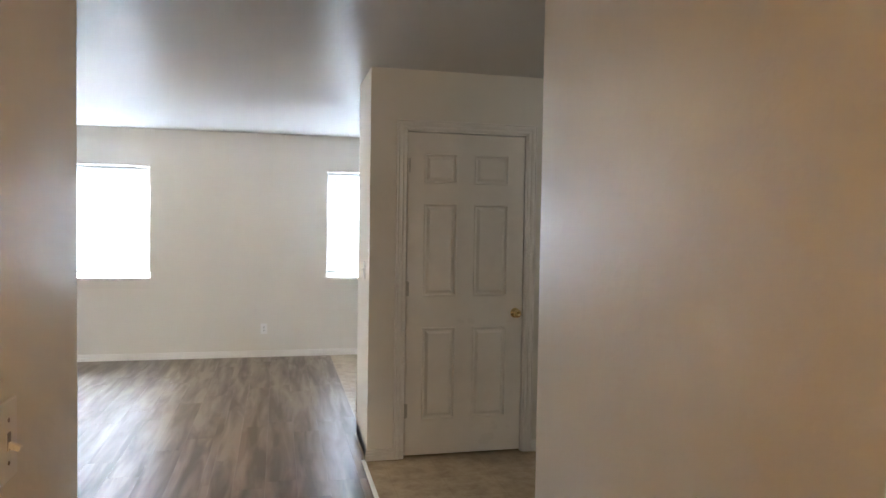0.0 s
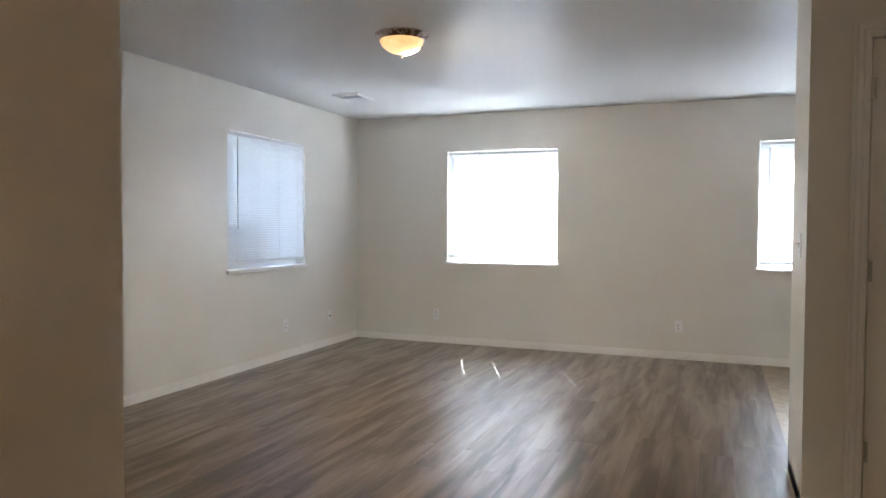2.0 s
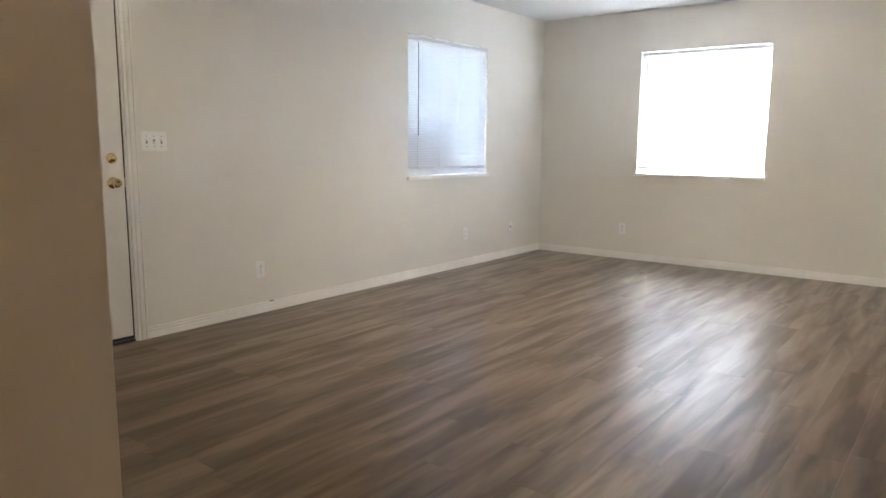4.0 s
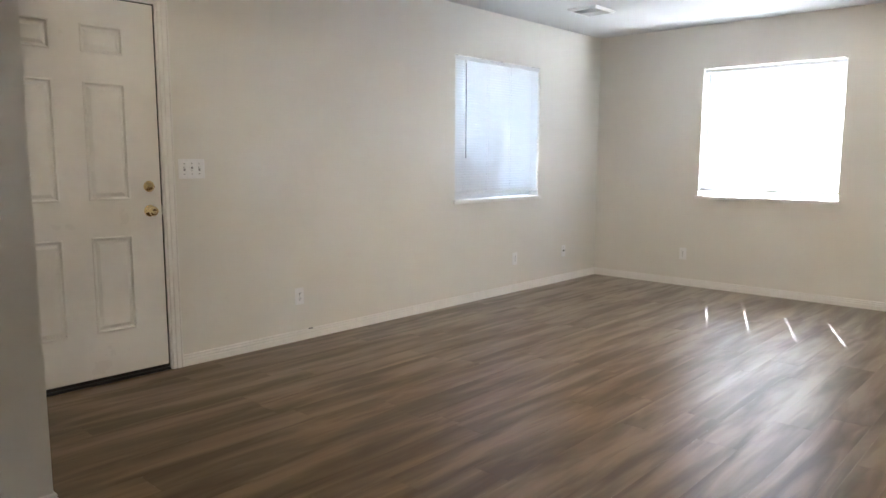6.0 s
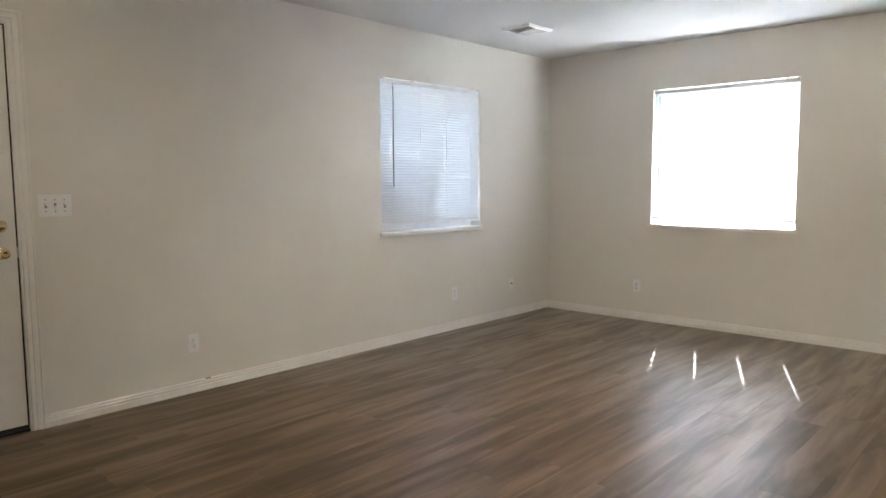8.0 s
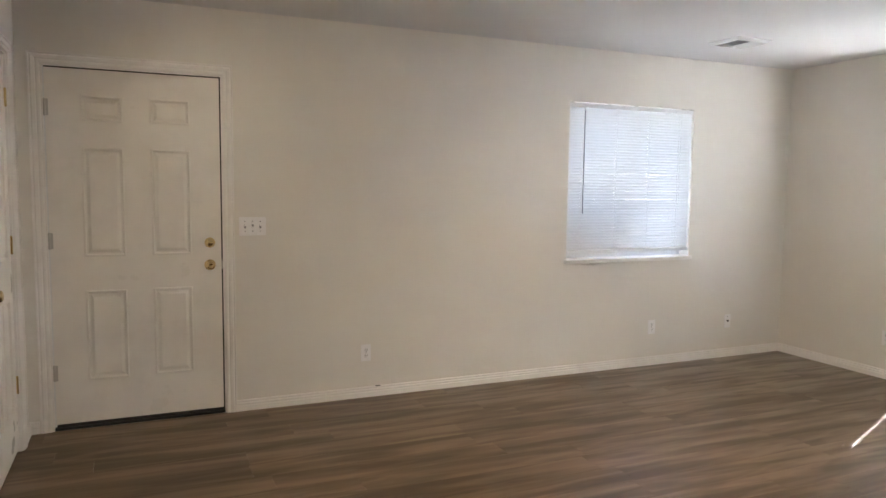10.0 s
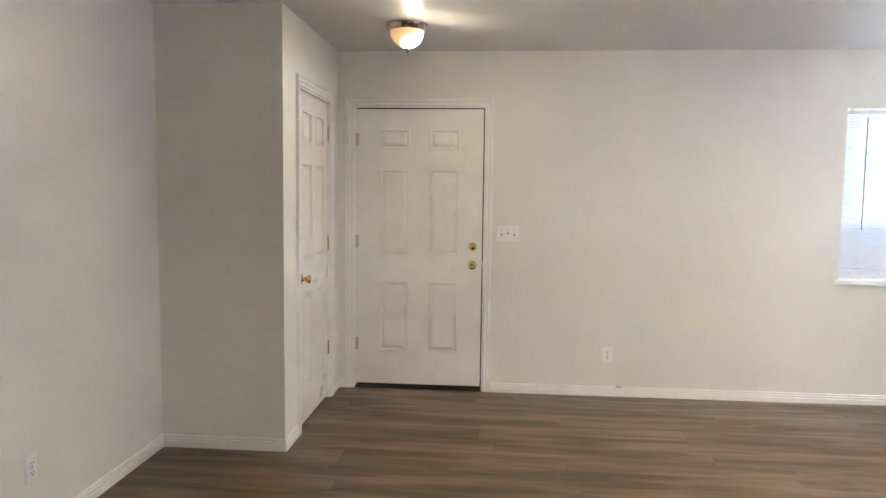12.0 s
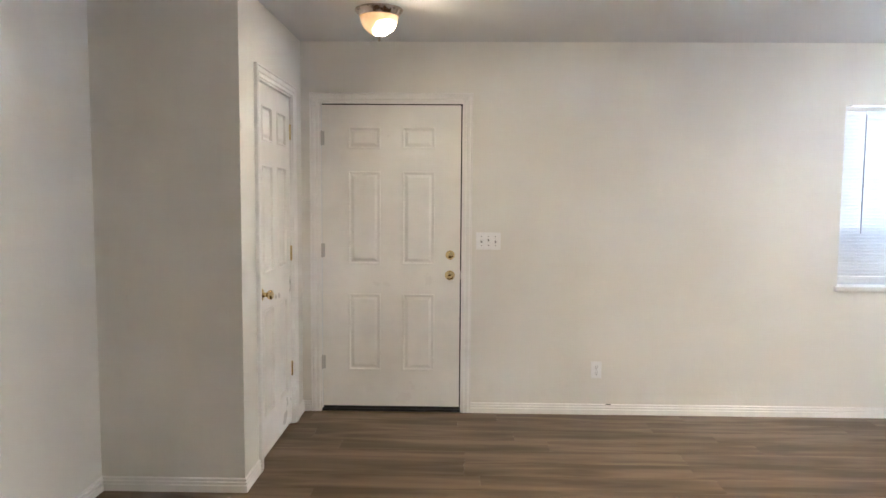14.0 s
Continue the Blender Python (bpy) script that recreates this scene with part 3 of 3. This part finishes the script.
def blind(m, width, z0, z1, ladders, wand_x, tilt, hole, label):
    """A lowered mini blind in the window's recess. Local x from the opening's left side."""
    b = thing("window_blind", m, label, "blind", "mini blinds in the windows")
    a, e, y = 0.005, width - 0.005, 0.017
    bm = boxed(a, e, y - 0.013, y + 0.013, z1 - 0.040, z1 - 0.007, bevel=0.003)
    part("headrail", bm, M_VWHITE, b)
    for k, x in enumerate((0.012, 0.30, 0.52, 0.93, 1.0)):
        x = x * (width - 0.03) / 1.0 + 0.006
        part("bracket", boxed(x, x + 0.022, y - 0.013, y + 0.012, z1 - 0.0055, z1 - 0.0005), M_STEEL, b, "small metal mounting bracket")
    zr = z0 + 0.056
    part("bottom_rail", boxed(a, e, y - 0.013, y + 0.013, zr - 0.013, zr + 0.011, bevel=0.004), M_VWHITE, b)
    me = slat_mesh(e - a, [l - a for l in ladders], tilt, hole)
    pitch = 0.0213
    n = int((z1 - 0.046 - (zr + 0.016)) / pitch)
    for k in range(n + 1):
        s = new("slat", me)
        s.parent = b
        s.matrix_basis = pose(a, y, zr + 0.018 + k * (z1 - 0.046 - zr - 0.018) / n, random.uniform(-0.35, 0.35), random.uniform(-0.04, 0.04), 0)
    for l in ladders:
        bm = bmesh.new()
        box(bm, l + 0.007, l + 0.0085, y - 0.0142, y - 0.0130, zr, z1 - 0.03)
        box(bm, l + 0.007, l + 0.0085, y + 0.0130, y + 0.0142, zr, z1 - 0.03)
        part("ladder_cord", bm, M_CORD, b)
    bm = lathe([(0, 0), (0.0045, 0.002), (0.0042, 0.02), (0.0036, 0.03), (0.0036, 0.76), (0.0024, 0.775), (0, 0.776)], 6)
    bm.transform(Matrix.Translation((wand_x, y - 0.019, z1 - 0.83)))
    part("tilt_wand", bm, M_WAND, b, "thin clear plastic tilt wand")
    part("wand_hook", boxed(wand_x - 0.004, wand_x + 0.004, y - 0.023, y - 0.0135, z1 - 0.058, z1 - 0.03, bevel=0.002), M_VWHITE, b)
    return b


LAD = [0.122, 0.432, 0.742, 1.052]
for i, (m, width) in enumerate(((on_north(N1[0], 0), N1[1] - N1[0]), (on_north(N2[0], 0), N2[1] - N2[0]), (on_west(W1[0], 0), W1[1] - W1[0])), 1):
    window(f"window_{i}", m, width, *WZ, "white sliding window in a plastered recess")
    say = ("white lowered mini blind blazing with sunlight", "white lowered mini blind beside the kitchen floor", "white lowered mini blind in bluish shade")[i - 1]
    blind(m, width, WZ[0] + 0.022, WZ[1], LAD, (0.064, 0.085, 0.135)[i - 1], TILT[i - 1], (0.0035, 0.0035, 0.0018)[i - 1], say)


# ---------------------------------------------------------------- fixtures
def ceiling_light(x, y, r, drop, glass, label):
    """A flush light: turned metal pan, alabaster bowl and finial, hung from the ceiling."""
    c = thing("ceiling_light", pose(x, y, H), label, "ceiling light", "flush ceiling lights")
    q = 0.79 * r
    part("pan", lathe([(0, -0.001), (r * 0.97, -0.001), (r, -0.006), (r * 0.985, -0.013), (r * 0.92, -0.019), (r * 0.91, -0.025), (r * 0.865, -0.030),
                       (r * 0.85, -0.037), (q + 0.003, -0.041), (q - 0.004, -0.037), (q - 0.02, -0.012), (0, -0.012)], 48), M_NICKEL, c, "stepped dark nickel pan", smooth=True)
    bowl = [(q, -0.033)]
    deep = drop - 0.033 - 0.030
    for k in range(1, 15):
        s = k / 14
        bowl.append((q * (1 - s ** 2.2) ** 0.62 if k < 14 else 0.004, -0.033 - deep * s))
    part("bowl", lathe(bowl, 48), glass, c, "glowing cloudy glass bowl", smooth=True)
    f = -(drop - 0.034)
    part("finial", lathe([(0, f), (0.014, f - 0.001), (0.015, f - 0.006), (0.007, f - 0.010), (0.0045, f - 0.015), (0.0075, f - 0.021), (0.006, f - 0.029), (0, f - 0.033)], 20),
         M_NICKEL, c, "small turned finial", smooth=True)
    return c


ceiling_light(1.96, -3.04, 0.172, 0.155, M_BOWL, "flush ceiling light with glowing bowl over the living room")
ceiling_light(0.80, -5.185, 0.130, 0.172, M_BOWL_SMALL, "small flush ceiling light with glowing bowl by the front door")


def ceiling_vent(x0, x1, y0, y1):
    v = thing("ceiling_vent", pose((x0 + x1) / 2, (y0 + y1) / 2, H), "white metal supply vent in the ceiling", "vent")
    a, b = (x1 - x0) / 2, (y1 - y0) / 2
    bm = bmesh.new()
    loops = []
    for inset, z in ((0, -0.0005), (0.0, -0.006), (0.012, -0.020), (0.026, -0.020), (0.028, -0.004)):
        loops.append([bm.verts.new(p) for p in ((-a + inset, -b + inset, z), (a - inset, -b + inset, z), (a - inset, b - inset, z), (-a + inset, b - inset, z))])
    for p, q in zip(loops, loops[1:]):
        for k in range(4):
            j = (k + 1) % 4
            bm.faces.new((p[k], p[j], q[j], q[k]))
    part("frame", bm, M_VENT, v)
    # no duct is built, a thin plate is coloured as dark as its shade
    part("dark_plate", boxed(-a + 0.027, a - 0.027, -b + 0.027, b - 0.027, -0.0030, -0.0008), M_VENT_SHADE, v, "flat dark plate standing for the shade inside the duct")
    n = 7
    for k in range(n):
        y = -b + 0.045 + k * (2 * b - 0.09) / (n - 1)
        bm = boxed(-a + 0.029, a - 0.029, -0.013, 0.013, -0.0006, 0.0006)
        bm.transform(Matrix.Translation((0, y, -0.0125)) @ Matrix.Rotation(radians(33 if k < n / 2 else -33), 4, "X"))
        part("blade", bm, M_VENT, v)
    return v


ceiling_vent(0.53, 0.80, -1.46, -1.14)


def plate_mesh(w, h):
    return boxed(-w / 2, w / 2, -0.006, 0.0, -h / 2, h / 2, bevel=0.0025)


def screw(parent, x, z):
    bm = lathe([(0, 0), (0.0032, 0), (0.003, 0.0012), (0, 0.0016)], 10, Matrix.Translation((x, -0.006, z)) @ FRONT)
    part("screw", bm, M_SCREW, parent)


def outlet(m, label):
    o = thing("wall_outlet", m, label, "outlet", "wall outlets")
    part("plate", plate_mesh(0.070, 0.114), M_WHITE, o)
    for z in (-0.0195, 0.0195):
        bm = boxed(-0.0165, 0.0165, -0.0085, -0.0055, z - 0.014, z + 0.014, bevel=0.0012)
        r = part("receptacle", bm, M_WHITE, o)
        bm = bmesh.new()
        box(bm, -0.0082, -0.0052, -0.0089, -0.0084, z - 0.002, z + 0.008)
        box(bm, 0.0052, 0.0082, -0.0089, -0.0084, z - 0.001, z + 0.007)
        box(bm, -0.0030, 0.0030, -0.0089, -0.0084, z - 0.010, z - 0.0055)
        part("slots", bm, M_SLOT, r)
    screw(o, 0, 0)
    return o


outlet(on_west(-3.818, 0.303), "white duplex outlet low on the wall by the front door")
outlet(on_west(-1.419, 0.311), "white duplex outlet below the blue-lit window")
outlet(on_north(0.98, 0.312), "white duplex outlet beside the room's corner")
outlet(on_north(3.479, 0.312), "white duplex outlet beside the dining floor")
outlet(on_south(2.42, 0.32, YS), "white duplex outlet low on the shaded wall")


def cable_plate(m):
    o = thing("cable_outlet", m, "white wall plate with a dark cable socket", "cable outlet")
    part("plate", plate_mesh(0.070, 0.114), M_WHITE, o)
    part("socket", lathe([(0, 0.0), (0.008, 0.0), (0.008, 0.004), (0.005, 0.005), (0.005, 0.012), (0, 0.012)], 12, Matrix.Translation((0, -0.006, 0.004)) @ FRONT), M_SLOT, o)
    screw(o, 0, 0.042)
    screw(o, 0, -0.042)


cable_plate(on_west(-0.611, 0.306))


def switch(m, gangs, ups, label):
    o = thing("light_switch", m, label, "light switch", "light switches")
    part("plate", plate_mesh(0.070 + 0.046 * (gangs - 1), 0.114), M_WHITE, o)
    for k in range(gangs):
        x = (k - (gangs - 1) / 2) * 0.046
        # grey surround carries the shadow about the toggle in its colour
        part("toggle_frame", boxed(x - 0.0055, x + 0.0055, -0.0075, -0.0055, -0.0125, 0.0125), M_TOGGLE_SHADE, o)
        bm = boxed(-0.0043, 0.0043, -0.017, 0.0, -0.004, 0.004, bevel=0.0012)
        bm.transform(Matrix.Translation((x, -0.006, 0.004 * ups[k])) @ Matrix.Rotation(radians(-24 * ups[k]), 4, "X"))
        part("toggle", bm, M_WHITE, o)
        screw(o, x, 0.030)
        screw(o, x, -0.030)


switch(on_west(-4.549, 1.162), 3, (1, -1, 1), "white three-toggle switch plate beside the front door")
switch(facing_west(-3.375, 1.182, 4.174), 1, (1,), "white single switch on the narrow partition end")
switch(on_west(-6.866, 1.18, 3.253), 1, (-1,), "white single switch in the dim hall")

# chipped paint on the skirting
tagged(link_mesh("paint_chip", boxed(0.001, 0.009, -3.75, -3.715, 0.0665, 0.0712, bevel=0.0008), M_SLOT), "dark chip of loose paint on the baseboard", "paint chip")


# ---------------------------------------------------------------- kitchen glimpse
def cabinet(name, x0, x1, yb, yf, z0, z1, doors, label, toe=0.0):
    c = thing(name, pose(x0, yf, z0), label, "cabinet", "oak kitchen cabinets")
    w, d, h = x1 - x0, yb - yf, z1 - z0
    bm = boxed(0, w, 0.0, d, toe, h, bevel=0.002)
    if toe:
        box(bm, 0.0, w, 0.075, d, 0, toe)
    part("body", bm, M_OAK, c)
    dw = w / doors
    for k in range(doors):
        a, b, lo, hi = k * dw + 0.02, (k + 1) * dw - 0.02, toe + 0.025, h - 0.025
        if toe:
            part("drawer_front", boxed(a, b, -0.019, -0.0005, hi - 0.13, hi, bevel=0.004), M_OAK, c)
            hi -= 0.155
        bm = bmesh.new()
        box(bm, a, a + 0.055, -0.019, -0.0005, lo, hi, bevel=0.003)
        box(bm, b - 0.055, b, -0.019, -0.0005, lo, hi, bevel=0.003)
        box(bm, a + 0.055, b - 0.055, -0.019, -0.0005, lo, lo + 0.055, bevel=0.003)
        box(bm, a + 0.055, b - 0.055, -0.019, -0.0005, hi - 0.055, hi, bevel=0.003)
        dr = part("door", bm, M_OAK, c)
        part("panel", boxed(a + 0.052, b - 0.052, -0.012, -0.0008, lo + 0.052, hi - 0.052), M_OAK, dr)


for k in range(2):
    xa = XE + 0.004 + k * 0.80
    cabinet("base_cabinet", xa, xa + 0.796, -3.104, YP - 0.005, 0.0, 0.858, 2, "honey oak base cabinet under a pale counter", toe=0.10)
    cabinet("wall_cabinet", xa, xa + 0.796, -3.104, -3.41, 1.392, 2.152, 2, "honey oak wall cabinet above the counter")
top = thing("countertop", pose(0, 0, 0), "pale laminate kitchen counter with a low backsplash", "countertop")
bm = boxed(XE + 0.002, XE + 1.62, YP - 0.035, -3.104, 0.860, 0.900, bevel=0.006)
box(bm, XE - 0.018, XE + 0.003, YP - 0.035, YP - 0.003, 0.860, 0.900, bevel=0.004)
part("slab", bm, M_TOP, top)
part("backsplash", boxed(XE + 0.002, XE + 1.62, -3.122, -3.102, 0.901, 1.018, bevel=0.003), M_TOP, top)


# ---------------------------------------------------------------- outside the west window
# made-up pale slab that bounces sunlight up to the west blind
slab("bounce_slab", -3.8, -T - 0.01, -9, 4.4, -0.15, -0.10, M_BOUNCE, "pale slab added to bounce sunlight onto the west blind", "path")
# made-up wall, its height set by how much daylight the west blind gets
slab("light_block_west", -4.0, -3.8, -12, 4.4, -0.15, 1.25, M_STUCCO, "low plain stucco wall added to limit the west window's daylight", "wall")
# unseen wall added to cut low sky light on the north blinds
slab("light_block_north", -4.0, 14.0, 4.4, 4.6, -0.15, 3.0, M_STUCCO, "plain stucco wall added to block the low northern sky", "wall")
# box of unknown kind, inferred from the blind's darker lower left
unit = thing("shading_box", pose(-0.75, -2.28, -0.15), "grey box of unknown kind shading the window from outside", "utility box")
part("housing", boxed(-0.42, 0.42, -0.62, 0.62, 0.04, 1.42, bevel=0.02), M_METALBOX, unit)
part("plinth", boxed(-0.44, 0.44, -0.64, 0.64, 0.0, 0.039), M_STUCCO, unit)


# ---------------------------------------------------------------- planks, laid north to south
def plank_mesh(w, l):
    bm = bmesh.new()
    g, e = 0.0001, 0.0004
    rings = [[bm.verts.new((sx * (w / 2 - i), sy * (l / 2 - i), z)) for sx, sy in ((-1, -1), (1, -1), (1, 1), (-1, 1))]
             for i, z in ((g, -0.012), (g, -0.0003), (g + e, 0.0))]
    for a, b in zip(rings, rings[1:]):
        for k in range(4):
            j = (k + 1) % 4
            bm.faces.new((a[k], a[j], b[j], b[k]))
    bm.faces.new(rings[-1])
    bm.normal_update()
    me = bpy.data.meshes.new("plank")
    bm.to_mesh(me)
    bm.free()
    me.materials.append(M_PLANK)
    return me


floor = thing("floor", pose(0, 0, 0), "grey-brown wood-look vinyl plank floor", "floor", kind="structure")
PW, PL = 0.178, 1.22
meshes = {}
rng = random.Random(7)


def lay(x0, x1, ya, yb):
    """One board row between two sides, its joints staggered."""
    y = ya - rng.uniform(0.1, 1.1)
    while y < yb:
        a, b = max(y, ya), min(y + PL, yb)
        y += PL
        if b - a < 0.03:
            continue
        key = (round(x1 - x0, 4), round(b - a, 3))
        if key not in meshes:
            meshes[key] = plank_mesh(*key)
        p = new("plank", meshes[key])
        p.parent = floor
        p.matrix_basis = pose((x0 + x1) / 2, (a + b) / 2, 0, 0, 0, rng.choice((0, 180)))


x = 0.0
while x < XD - 0.01:
    x1 = min(x + PW, XD)
    if x1 <= 3.2536:
        lay(x, x1, YS, 0.0)
    elif x < 3.2536:
        lay(x, 3.253, YS, 0.0)
        lay(3.253, x1, -10.6, 0.0)
    elif x1 <= XV:
        lay(x, x1, -10.6, 0.0)
    else:
        if x < XV:
            lay(x, XV, -10.6, -3.0)
        lay(x, x1, -3.0, 0.0)
    x = x1
lay(XV, XH, -10.6, -6.267)
